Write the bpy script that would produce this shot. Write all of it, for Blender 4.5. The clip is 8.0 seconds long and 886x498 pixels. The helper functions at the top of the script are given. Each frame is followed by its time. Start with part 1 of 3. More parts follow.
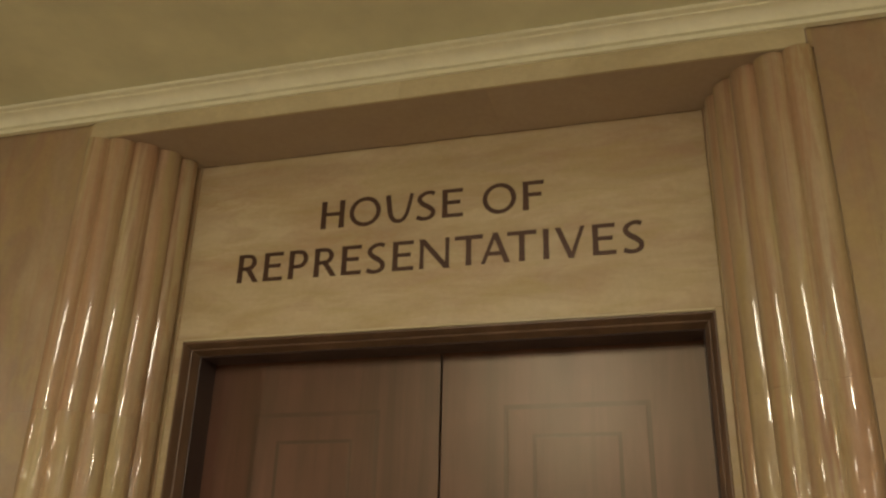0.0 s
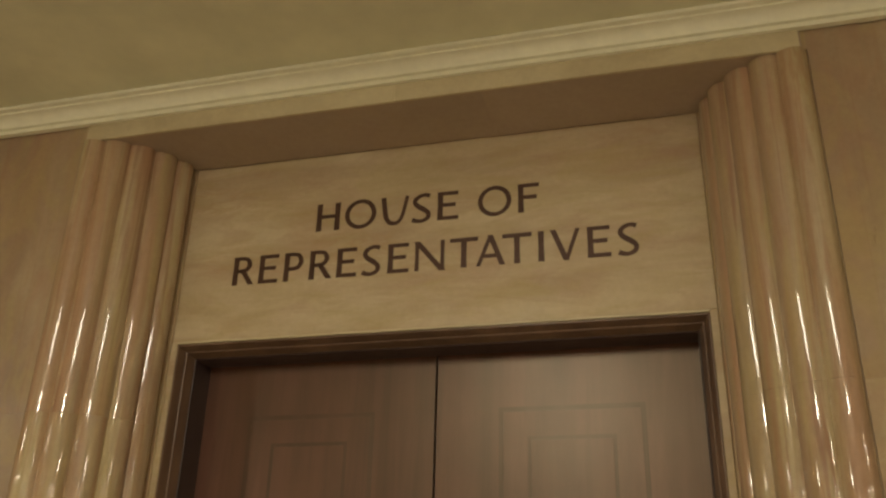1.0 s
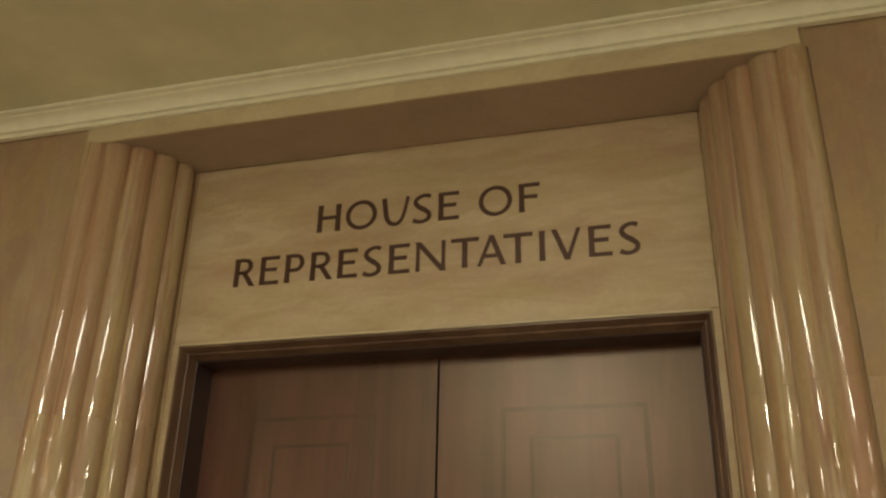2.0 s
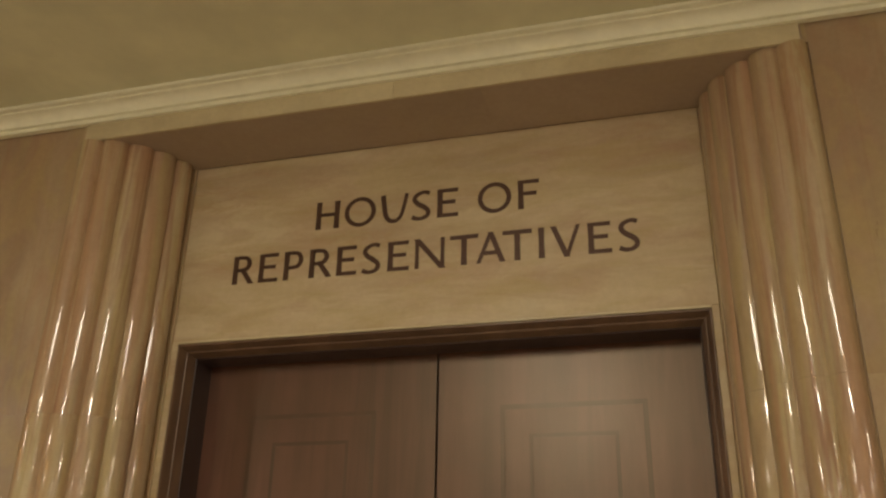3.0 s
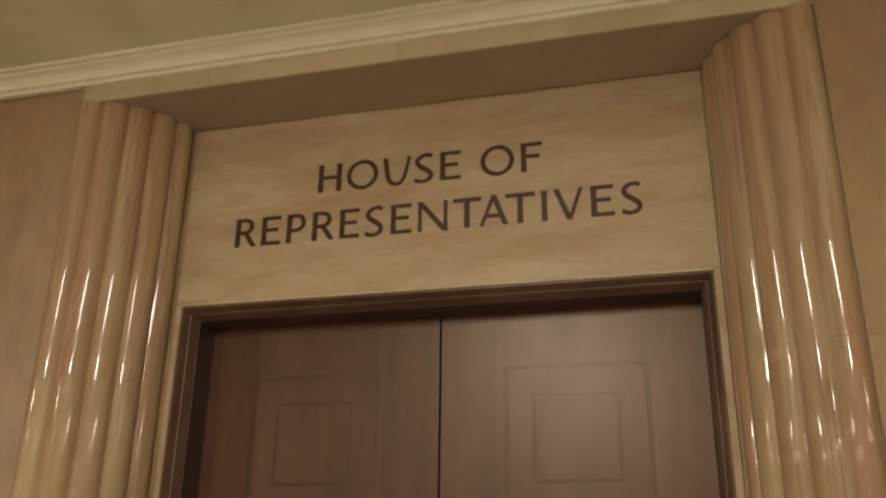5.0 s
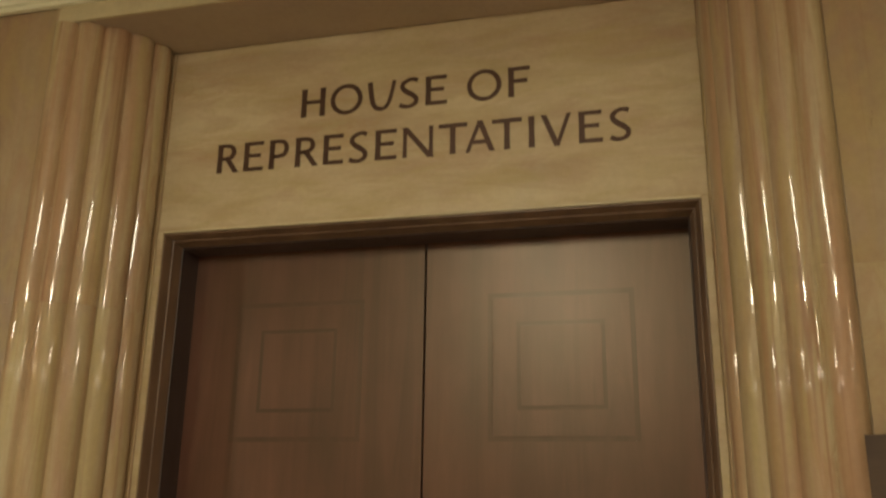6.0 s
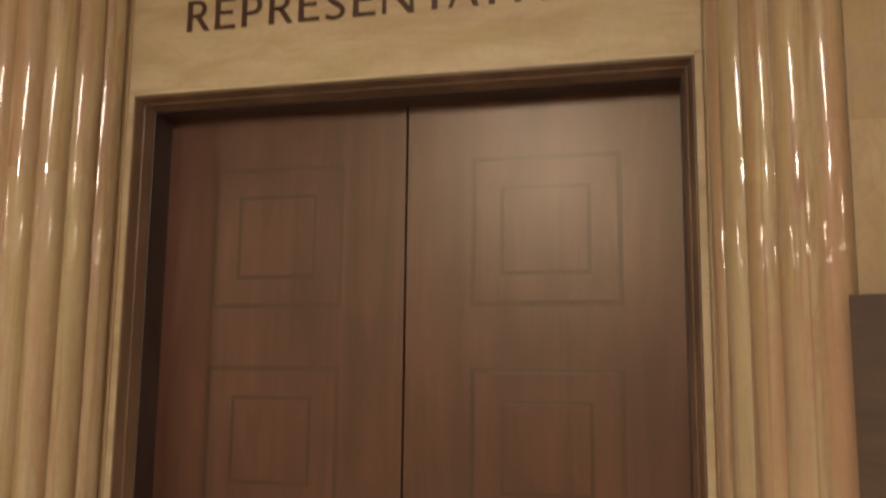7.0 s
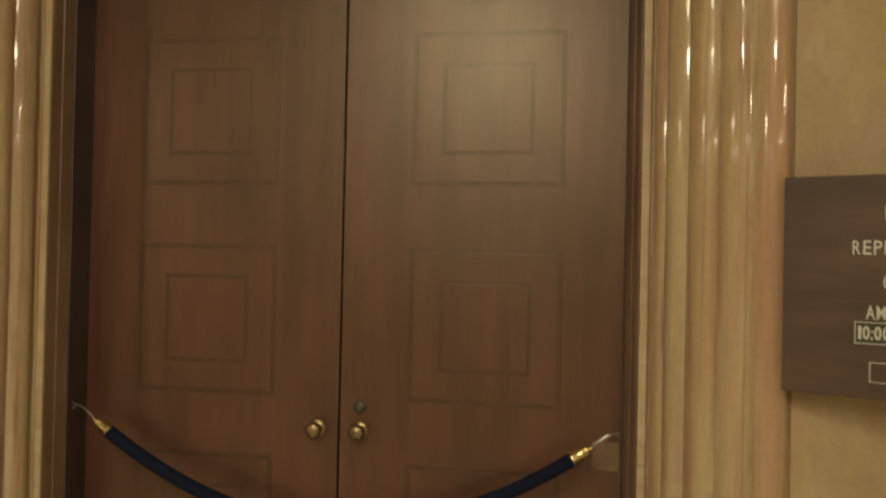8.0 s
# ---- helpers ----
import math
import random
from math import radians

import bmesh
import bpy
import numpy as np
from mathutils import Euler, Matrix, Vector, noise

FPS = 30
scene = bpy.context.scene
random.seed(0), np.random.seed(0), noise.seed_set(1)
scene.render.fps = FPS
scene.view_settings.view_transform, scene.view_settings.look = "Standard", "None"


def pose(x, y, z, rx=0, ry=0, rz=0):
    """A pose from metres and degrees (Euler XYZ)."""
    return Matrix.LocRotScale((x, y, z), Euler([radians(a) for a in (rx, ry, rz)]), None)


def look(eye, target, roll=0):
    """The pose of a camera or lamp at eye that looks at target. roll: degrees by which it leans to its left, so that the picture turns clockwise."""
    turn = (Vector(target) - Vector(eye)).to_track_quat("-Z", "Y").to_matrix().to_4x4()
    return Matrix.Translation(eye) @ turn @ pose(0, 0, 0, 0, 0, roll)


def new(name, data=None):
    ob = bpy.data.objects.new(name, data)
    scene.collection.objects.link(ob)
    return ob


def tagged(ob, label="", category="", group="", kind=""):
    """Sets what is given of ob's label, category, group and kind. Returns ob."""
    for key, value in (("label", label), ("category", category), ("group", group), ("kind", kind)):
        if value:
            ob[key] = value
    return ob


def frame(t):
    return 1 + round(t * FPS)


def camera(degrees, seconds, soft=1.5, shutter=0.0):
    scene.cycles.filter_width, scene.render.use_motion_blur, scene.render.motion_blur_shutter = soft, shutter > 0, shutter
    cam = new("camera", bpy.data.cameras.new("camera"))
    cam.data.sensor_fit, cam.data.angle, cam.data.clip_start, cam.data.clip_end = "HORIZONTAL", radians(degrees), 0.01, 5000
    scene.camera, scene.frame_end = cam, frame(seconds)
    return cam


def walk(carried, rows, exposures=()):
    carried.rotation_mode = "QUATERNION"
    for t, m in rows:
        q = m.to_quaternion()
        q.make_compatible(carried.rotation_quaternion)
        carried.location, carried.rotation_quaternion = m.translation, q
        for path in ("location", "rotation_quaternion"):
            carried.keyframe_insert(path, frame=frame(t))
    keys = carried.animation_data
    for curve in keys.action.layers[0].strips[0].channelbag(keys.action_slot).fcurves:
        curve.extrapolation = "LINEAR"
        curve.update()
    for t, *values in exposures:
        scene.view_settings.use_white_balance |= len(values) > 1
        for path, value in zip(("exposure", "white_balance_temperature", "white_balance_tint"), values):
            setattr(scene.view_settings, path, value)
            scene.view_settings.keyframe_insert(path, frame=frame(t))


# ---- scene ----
cam = camera(54.5, 8.0, soft=2.3, shutter=0.45)
PATH = [
    (0, (0.863, -2.861, 1.67), (0.359, -1.089, 2.448), 1.5),
    (0.5, (0.866, -2.852, 1.657), (0.366, -1.084, 2.447), 1.6),
    (1, (0.867, -2.854, 1.65), (0.372, -1.087, 2.445), 1.5),
    (1.5, (0.872, -2.844, 1.638), (0.372, -1.082, 2.443), 1.4),
    (3, (0.877, -2.841, 1.661), (0.373, -1.072, 2.447), 1.1),
    (3.5, (0.862, -2.848, 1.659), (0.362, -1.075, 2.439), 1.1),
    (4, (0.846, -2.86, 1.664), (0.346, -1.078, 2.422), 1.0),
    (5.3, (0.824, -2.872, 1.668), (0.353, -1.063, 2.320), 0.7),
    (5.5, (0.817, -2.869, 1.667), (0.351, -1.028, 2.294), 0.7),
    (5.8, (0.843, -2.831, 1.660), (0.369, -0.999, 2.247), 0.78),
    (6, (0.847, -2.823, 1.659), (0.366, -0.962, 2.21), 0.8),
    (6.5, (0.862, -2.772, 1.645), (0.372, -0.882, 2.08), 0.6),
    (6.8, (0.862, -2.739, 1.633), (0.380, -0.848, 1.977), 0.6),
    (7, (0.862, -2.725, 1.625), (0.386, -0.803, 1.903), 0.6),
    (7.5, (0.836, -2.718, 1.608), (0.427, -0.765, 1.748), 1.2),
    (8, (0.861, -2.686, 1.597), (0.515, -0.717, 1.62), 1.2),
]
EXPOSURES = [(0, 0.02, 6335, 11.7), (0.5, 0.02, 6335, 11.7), (1, 0.02, 6362, 12.4), (1.5, 0.02, 6281, 10.2), (3, 0.04, 6375, 15.6), (3.5, 0.06, 6152, 23.3), (4, 0.07, 6010, 29.6), (5.3, 0.14, 6250, 15.0), (5.5, 0.05, 6347, 10.3), (6, 0.08, 6474, 9.3), (6.5, 0.33, 7178, 0.6), (7, 0.37, 6257, 23.4), (7.5, 0.40, 6332, 30.6), (8, 0.2, 6774, 8.5)]
walk(cam, [(t, look(eye, target, roll)) for t, eye, target, roll in PATH], EXPOSURES)


# ---- light: a dim interior lit by warm ceiling fixtures ----
scene.view_settings.exposure = 0.0
world = bpy.data.worlds.new("world")
scene.world = world
world.use_nodes = True
world.node_tree.nodes["Background"].inputs["Color"].default_value = (0.02, 0.017, 0.012, 1)
world.node_tree.nodes["Background"].inputs["Strength"].default_value = 0.0
LAMP_COLOUR = (1.0, 0.89, 0.65)
LAMP_STRENGTH = 28.3

# ---- plan, in metres ----
WALL_Y = -0.31        # face of the outer wall; the lettered panel is y = 0
DOOR_Y = 0.20         # face of the doors
OPEN_X = 1.0          # half width of the framed opening
OPEN_Z = 2.62         # its height
SOFFIT_Z = 3.398
CEILING_Z = 3.560
COURSES = (0.0, 0.98, 2.295, SOFFIT_Z)
EDGE_X = 1.363        # where the reeds end
WALL_X = 1.374        # where the wall begins, past a groove
LINTEL_Y = -0.325


# ---- materials ----
def nodes_of(name):
    mat = bpy.data.materials.new(name)
    mat.use_nodes = True
    tree = mat.node_tree
    return mat, tree, tree.nodes["Principled BSDF"]


def add(tree, kind, **values):
    node = tree.nodes.new(kind)
    for key, value in values.items():
        if key in node.inputs:
            node.inputs[key].default_value = value
    return node


def place(tree, scale, turn=(0, 0, 0), spread=8.0):
    """Object coordinates, stretched, and moved by the piece's own chance number so that no two pieces look alike."""
    coord = tree.nodes.new("ShaderNodeTexCoord")
    info = tree.nodes.new("ShaderNodeObjectInfo")
    mul = tree.nodes.new("ShaderNodeMath")
    mul.operation = "MULTIPLY"
    mul.inputs[1].default_value = spread
    tree.links.new(info.outputs["Random"], mul.inputs[0])
    mapping = tree.nodes.new("ShaderNodeMapping")
    mapping.inputs["Scale"].default_value = scale
    mapping.inputs["Rotation"].default_value = turn
    tree.links.new(coord.outputs["Object"], mapping.inputs["Vector"])
    tree.links.new(mul.outputs[0], mapping.inputs["Location"])
    return mapping.outputs["Vector"]


def noise_at(tree, vector, scale, detail=5.0, rough=0.55, distort=0.0):
    node = add(tree, "ShaderNodeTexNoise", Scale=scale, Detail=detail, Roughness=rough, Distortion=distort)
    tree.links.new(vector, node.inputs["Vector"])
    return node.outputs["Fac"]


def ramp(tree, fac, stops):
    node = tree.nodes.new("ShaderNodeValToRGB")
    while len(node.color_ramp.elements) < len(stops):
        node.color_ramp.elements.new(0.5)
    for element, (at, colour) in zip(node.color_ramp.elements, stops):
        element.position = at
        element.color = (*colour, 1) if len(colour) == 3 else colour
    tree.links.new(fac, node.inputs["Fac"])
    return node.outputs["Color"]


def mix(tree, a, b, fac, how="MIX"):
    node = tree.nodes.new("ShaderNodeMix")
    node.data_type, node.blend_type = "RGBA", how
    for value, socket in ((a, node.inputs[6]), (b, node.inputs[7]), (fac, node.inputs[0])):
        if isinstance(value, (int, float)):
            socket.default_value = value
        elif isinstance(value, tuple):
            socket.default_value = (*value, 1)
        else:
            tree.links.new(value, socket)
    return node.outputs[2]


def bump(tree, bsdf, height, strength, distance):
    node = add(tree, "ShaderNodeBump", Strength=strength, Distance=distance)
    tree.links.new(height, node.inputs["Height"])
    tree.links.new(node.outputs["Normal"], bsdf.inputs["Normal"])


def marble(name, scale, dark, mid, light, vein, rough, speck=0.0, coat=0.0, veined=0.3, streaked=0.0, mottled=0.0, spread=8.0):
    """Polished tan stone: broad clouds drawn out along one direction, rosy and ochre patches, thin rusty veins, fine grain."""
    mat, tree, bsdf = nodes_of(name)
    vector = place(tree, scale, spread=spread)
    clouds = noise_at(tree, vector, 1.0, 6.0, 0.6, 0.7)
    colour = ramp(tree, clouds, [(0.36, dark), (0.49, mid), (0.63, light)])
    if mottled:
        squeezed = tuple(c ** 0.8 for c in scale)
        rosy = noise_at(tree, place(tree, squeezed, spread=spread * 1.7), 2.6, 5.0, 0.62, 0.9)
        colour = mix(tree, colour, (0.43, 0.265, 0.175), ramp(tree, rosy, [(0.44, (0, 0, 0)), (0.68, (mottled,) * 3)]))
        ochre = noise_at(tree, place(tree, squeezed, (0.4, 0.2, 0.7), spread * 2.9), 3.2, 5.0, 0.6, 0.8)
        colour = mix(tree, colour, (0.47, 0.375, 0.165), ramp(tree, ochre, [(0.45, (0, 0, 0)), (0.68, (mottled,) * 3)]))
    if streaked:
        long = noise_at(tree, place(tree, (13.0, 13.0, 0.5), spread=spread * 2.9), 1.0, 3.0, 0.5, 0.6)
        colour = mix(tree, colour, (0.45, 0.265, 0.160), ramp(tree, long, [(0.49, (0, 0, 0)), (0.66, (streaked,) * 3)]))
        fine_streak = noise_at(tree, place(tree, (30.0, 30.0, 0.8), spread=spread * 1.3), 1.0, 4.0, 0.6, 0.8)
        colour = mix(tree, colour, (0.30, 0.135, 0.075), ramp(tree, fine_streak, [(0.56, (0, 0, 0)), (0.68, (streaked * 0.8,) * 3)]))
    streak = noise_at(tree, vector, 2.6, 8.0, 0.65, 1.3)
    lines = ramp(tree, streak, [(0.44, (0, 0, 0)), (0.495, (1, 1, 1)), (0.55, (0, 0, 0))])
    weight = noise_at(tree, vector, 0.8, 2.0)
    some = ramp(tree, weight, [(0.48, (0, 0, 0)), (0.66, (veined,) * 3)])
    amount = mix(tree, lines, some, 1.0, "MULTIPLY")
    colour = mix(tree, colour, vein, amount)
    fine = place(tree, (1, 1, 1), spread=spread)
    grain = noise_at(tree, fine, 45.0, 4.0, 0.7)
    colour = mix(tree, colour, ramp(tree, grain, [(0.3, (0.80, 0.78, 0.74)), (0.7, (1.12, 1.12, 1.10))]), 0.28, "MULTIPLY")
    if speck:
        pits = noise_at(tree, place(tree, (1.0, 1.0, 0.45), (0, 0.5, 0), spread), 34.0, 4.0, 0.6, 1.2)
        mask = ramp(tree, pits, [(0.70, (0, 0, 0)), (0.75, (speck, speck, speck))])
        colour = mix(tree, colour, (0.24, 0.14, 0.085), mask)
    tree.links.new(colour, bsdf.inputs["Base Color"])
    gloss = ramp(tree, noise_at(tree, fine, 9.0, 4.0), [(0.3, (rough * 0.8,) * 3), (0.75, (rough * 1.3,) * 3)])
    tree.links.new(gloss, bsdf.inputs["Roughness"])
    bsdf.inputs["Coat Weight"].default_value = coat
    bsdf.inputs["Coat Roughness"].default_value = 0.05
    bump(tree, bsdf, grain, 0.06, 0.001)
    return mat


def wood(name, scale, dark, light, rough, coat, varnish=0.5):
    mat, tree, bsdf = nodes_of(name)
    vector = place(tree, scale)
    broad = noise_at(tree, vector, 1.0, 5.0, 0.6, 1.2)
    fine = noise_at(tree, vector, 9.0, 6.0, 0.7, 0.4)
    colour = ramp(tree, broad, [(0.28, dark), (0.72, light)])
    colour = mix(tree, colour, ramp(tree, fine, [(0.35, (0.62, 0.58, 0.55)), (0.65, (1.12, 1.1, 1.08))]), 0.26, "MULTIPLY")
    blot = noise_at(tree, place(tree, (2.2, 2.2, 1.4)), 1.6, 3.0)
    colour = mix(tree, colour, ramp(tree, blot, [(0.35, (0.72, 0.66, 0.66)), (0.68, (1.18, 1.16, 1.12))]), 0.75, "MULTIPLY")
    tree.links.new(colour, bsdf.inputs["Base Color"])
    gloss = ramp(tree, fine, [(0.3, (rough * 0.9,) * 3), (0.8, (rough * 1.2,) * 3)])
    tree.links.new(gloss, bsdf.inputs["Roughness"])
    bsdf.inputs["Coat Weight"].default_value = coat
    bsdf.inputs["Coat Roughness"].default_value = 0.35
    bsdf.inputs["Specular IOR Level"].default_value = varnish
    bsdf.inputs["Specular Tint"].default_value = (1.0, 0.82, 0.56, 1) if varnish > 0.5 else (1, 1, 1, 1)
    bump(tree, bsdf, fine, 0.12, 0.0008)
    return mat


def plain(name, colour, rough, metal=0.0, vary=0.15, scale=30.0, relief=0.0):
    mat, tree, bsdf = nodes_of(name)
    vector = place(tree, (1, 1, 1))
    spots = noise_at(tree, vector, scale, 5.0, 0.6)
    low = tuple(c * (1 - vary) for c in colour)
    high = tuple(min(1.0, c * (1 + vary)) for c in colour)
    tree.links.new(ramp(tree, spots, [(0.3, low), (0.7, high)]), bsdf.inputs["Base Color"])
    tree.links.new(ramp(tree, spots, [(0.3, (rough * 0.85,) * 3), (0.7, (min(1, rough * 1.2),) * 3)]), bsdf.inputs["Roughness"])
    bsdf.inputs["Metallic"].default_value = metal
    if relief:
        bump(tree, bsdf, spots, relief, 0.002)
    return mat


def glowing(name, colour, strength):
    mat, tree, bsdf = nodes_of(name)
    bsdf.inputs["Base Color"].default_value = (0.8, 0.78, 0.7, 1)
    bsdf.inputs["Emission Color"].default_value = (*colour, 1)
    bsdf.inputs["Emission Strength"].default_value = strength
    return mat


REED_STONE = marble("polished_reed_marble", (6.5, 6.5, 0.45), (0.40, 0.285, 0.185), (0.50, 0.40, 0.255), (0.58, 0.49, 0.32), (0.38, 0.19, 0.10), 0.5, 0.0, 1.0, 0.5, 0.85, 0.7, 0.08)
WALL_STONE = marble("polished_wall_marble", (2.4, 2.4, 1.2), (0.40, 0.30, 0.195), (0.46, 0.365, 0.235), (0.53, 0.43, 0.285), (0.40, 0.25, 0.15), 0.36, 0.45, 0.0, 0.3, 0.12, 0.5)
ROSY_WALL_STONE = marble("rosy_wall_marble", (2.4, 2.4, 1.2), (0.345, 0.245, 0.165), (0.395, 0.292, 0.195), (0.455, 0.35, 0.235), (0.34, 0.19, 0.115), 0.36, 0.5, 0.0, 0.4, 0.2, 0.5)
PANEL_STONE = marble("honed_panel_marble", (1.1, 2.0, 5.0), (0.49, 0.385, 0.25), (0.57, 0.465, 0.305), (0.64, 0.54, 0.37), (0.48, 0.31, 0.18), 0.5, 0.0, 0.0, 0.5, 0.0, 0.48)
LINTEL_STONE = marble("honed_lintel_marble", (2.0, 2.0, 3.0), (0.54, 0.46, 0.30), (0.62, 0.54, 0.36), (0.68, 0.60, 0.41), (0.50, 0.38, 0.24), 0.4, 0.0, 0.0, 0.15)
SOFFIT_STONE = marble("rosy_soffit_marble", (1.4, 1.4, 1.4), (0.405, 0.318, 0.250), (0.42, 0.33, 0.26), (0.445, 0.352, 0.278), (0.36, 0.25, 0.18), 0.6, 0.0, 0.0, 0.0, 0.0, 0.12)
DOOR_WOOD = wood("dark_walnut", (7.0, 7.0, 0.55), (0.056, 0.0195, 0.0160), (0.126, 0.0475, 0.0375), 0.40, 0.4, 1.0)
# Door walnut darkened to carry the shade of the square grooves.
GROOVE_SHADE_WOOD = wood("groove_shade_walnut", (7.0, 7.0, 0.8), (0.034, 0.0117, 0.0100), (0.078, 0.029, 0.0235), 0.40, 0.4, 1.0)
FRAME_WOOD = wood("frame_walnut", (6.0, 6.0, 0.8), (0.125, 0.078, 0.050), (0.225, 0.145, 0.095), 0.4, 0.3)
# The frame's walnut again, darkened: the recess shade is put into its colour.
REVEAL_SHADE_WOOD = wood("shaded_reveal_walnut", (6.0, 6.0, 0.8), (0.038, 0.025, 0.026), (0.076, 0.050, 0.050), 0.5, 0.1)
SIGN_WOOD = wood("sign_walnut", (0.8, 6.0, 9.0), (0.065, 0.040, 0.027), (0.115, 0.072, 0.047), 0.55, 0.0)
PLASTER = plain("cream_plaster", (0.80, 0.78, 0.58), 0.7, 0, 0.10, 3.0, 0.05)
CORNICE_PAINT = plain("cornice_paint", (0.90, 0.88, 0.71), 0.5, 0, 0.05, 14.0, 0.04)
FLOOR_STONE = marble("floor_marble", (1.0, 1.0, 1.0), (0.50, 0.43, 0.33), (0.58, 0.51, 0.41), (0.66, 0.59, 0.48), (0.36, 0.28, 0.20), 0.2)
JOINT = plain("dark_joint", (0.16, 0.10, 0.065), 0.8)
LETTER_BRONZE = plain("dark_bronze_letter", (0.082, 0.040, 0.026), 0.45, 0.3, 0.2, 60.0)
BRASS = plain("polished_brass", (0.64, 0.51, 0.24), 0.22, 1.0, 0.1, 50.0)
OLD_BRASS = plain("worn_brass", (0.30, 0.225, 0.125), 0.30, 1.0, 0.18, 40.0)
PLATE_PAINT = plain("tan_plate", (0.24, 0.15, 0.095), 0.5)
CHROME = plain("chromed_hook", (0.30, 0.28, 0.25), 0.32, 1.0)
LOCK_METAL = plain("dull_lock_metal", (0.085, 0.085, 0.065), 0.4, 0.8)
VELVET = plain("navy_velvet", (0.010, 0.014, 0.034), 0.9, 0, 0.4, 220.0, 0.4)
WHITE_PRINT = plain("white_print", (0.62, 0.62, 0.56), 0.6, 0, 0.05)
VELVET.node_tree.nodes["Principled BSDF"].inputs["Specular IOR Level"].default_value = 0.1
SLOT_PAINT = plain("olive_slot", (0.045, 0.042, 0.022), 0.5)
BLACK_GAP = plain("shadow_gap", (0.012, 0.009, 0.007), 0.9)
LAMP_GLOW = glowing("lamp_diffuser", LAMP_COLOUR, LAMP_STRENGTH)
SPOT_GLOW = glowing("near_lamp_glass", LAMP_COLOUR, LAMP_STRENGTH * 4.5)
FAR_GLOW = glowing("bright_lamp_glass", LAMP_COLOUR, LAMP_STRENGTH * 2.1)


# ---- building helpers ----
def thing(name, at=(0, 0, 0), label="", category="", group="", kind=""):
    ob = new(name)
    ob.matrix_basis = pose(*at)
    return tagged(ob, label, category, group, kind)


def from_bm(name, bm, material, smooth=False):
    bmesh.ops.recalc_face_normals(bm, faces=bm.faces)
    mesh = bpy.data.meshes.new(name)
    bm.to_mesh(mesh)
    bm.free()
    mesh.materials.append(material)
    if smooth:
        mesh.polygons.foreach_set("use_smooth", [True] * len(mesh.polygons))
        mesh.set_sharp_from_angle(angle=radians(38))
    return mesh


def part(name, bm, material, parent=None, label="", smooth=False, at=None):
    ob = new(name, from_bm(name, bm, material, smooth))
    ob.parent = parent
    if at is not None:
        ob.matrix_basis = at
    return tagged(ob, label)


def box(x0, x1, y0, y1, z0, z1, bevel=0.0, bm=None):
    own = bmesh.new()
    bmesh.ops.create_cube(own, size=1.0)
    for v in own.verts:
        v.co = Vector((x0 + (v.co.x + 0.5) * (x1 - x0), y0 + (v.co.y + 0.5) * (y1 - y0), z0 + (v.co.z + 0.5) * (z1 - z0)))
    if bevel:
        bmesh.ops.bevel(own, geom=own.edges[:], offset=bevel, segments=2, affect="EDGES", profile=0.6)
    if bm is None:
        return own
    mesh = bpy.data.meshes.new("scratch")
    own.to_mesh(mesh)
    own.free()
    bm.from_mesh(mesh)
    bpy.data.meshes.remove(mesh)
    return bm


def prism(plan, z0, z1, bm=None):
    """A closed plan of (x, y) raised from z0 to z1."""
    bm = bm or bmesh.new()
    low = [bm.verts.new((x, y, z0)) for x, y in plan]
    high = [bm.verts.new((x, y, z1)) for x, y in plan]
    n = len(plan)
    for i in range(n):
        bm.faces.new((low[i], low[(i + 1) % n], high[(i + 1) % n], high[i]))
    bm.faces.new(low[::-1])
    bm.faces.new(high)
    return bm


def turned(profile, steps=28, bm=None, axis="z"):
    """A profile of (radius, height) turned about an axis."""
    bm = bm or bmesh.new()
    rings = []
    for r, h in profile:
        ring = []
        for k in range(steps):
            a = 2 * math.pi * k / steps
            c, s = r * math.cos(a), r * math.sin(a)
            ring.append(bm.verts.new((c, s, h) if axis == "z" else (c, -h, s)))
        rings.append(ring)
    for a, b in zip(rings, rings[1:]):
        for k in range(steps):
            bm.faces.new((a[k], a[(k + 1) % steps], b[(k + 1) % steps], b[k]))
    for ring in (rings[0], rings[-1]):
        bm.faces.new(ring)
    return bm


def tube(points, radius, steps=10, bm=None, taper=None):
    """A round tube along points."""
    bm = bm or bmesh.new()
    points = [Vector(p) for p in points]
    rings = []
    for i, p in enumerate(points):
        way = (points[min(i + 1, len(points) - 1)] - points[max(i - 1, 0)]).normalized()
        side = way.cross(Vector((0, 1, 0.003)))
        side.normalize()
        up = way.cross(side)
        r = radius if taper is None else taper(i / (len(points) - 1)) * radius
        rings.append([bm.verts.new(p + r * (math.cos(2 * math.pi * k / steps) * side + math.sin(2 * math.pi * k / steps) * up)) for k in range(steps)])
    for a, b in zip(rings, rings[1:]):
        for k in range(steps):
            bm.faces.new((a[k], a[(k + 1) % steps], b[(k + 1) % steps], b[k]))
    bm.faces.new(rings[0])
    bm.faces.new(rings[-1])
    return bm


# ---- structure: floor, ceiling, outer walls ----
LOBBY_X, LOBBY_Y = 11.0, -13.5
tagged(part("floor", box(-LOBBY_X, LOBBY_X, LOBBY_Y, 0.6, -0.12, 0.0), FLOOR_STONE), "polished tan marble lobby floor", "floor", kind="structure")
tagged(part("ceiling", box(-LOBBY_X, LOBBY_X, LOBBY_Y, WALL_Y + 0.3, CEILING_Z, CEILING_Z + 0.12), PLASTER), "cream painted plaster lobby ceiling", "ceiling", kind="structure")


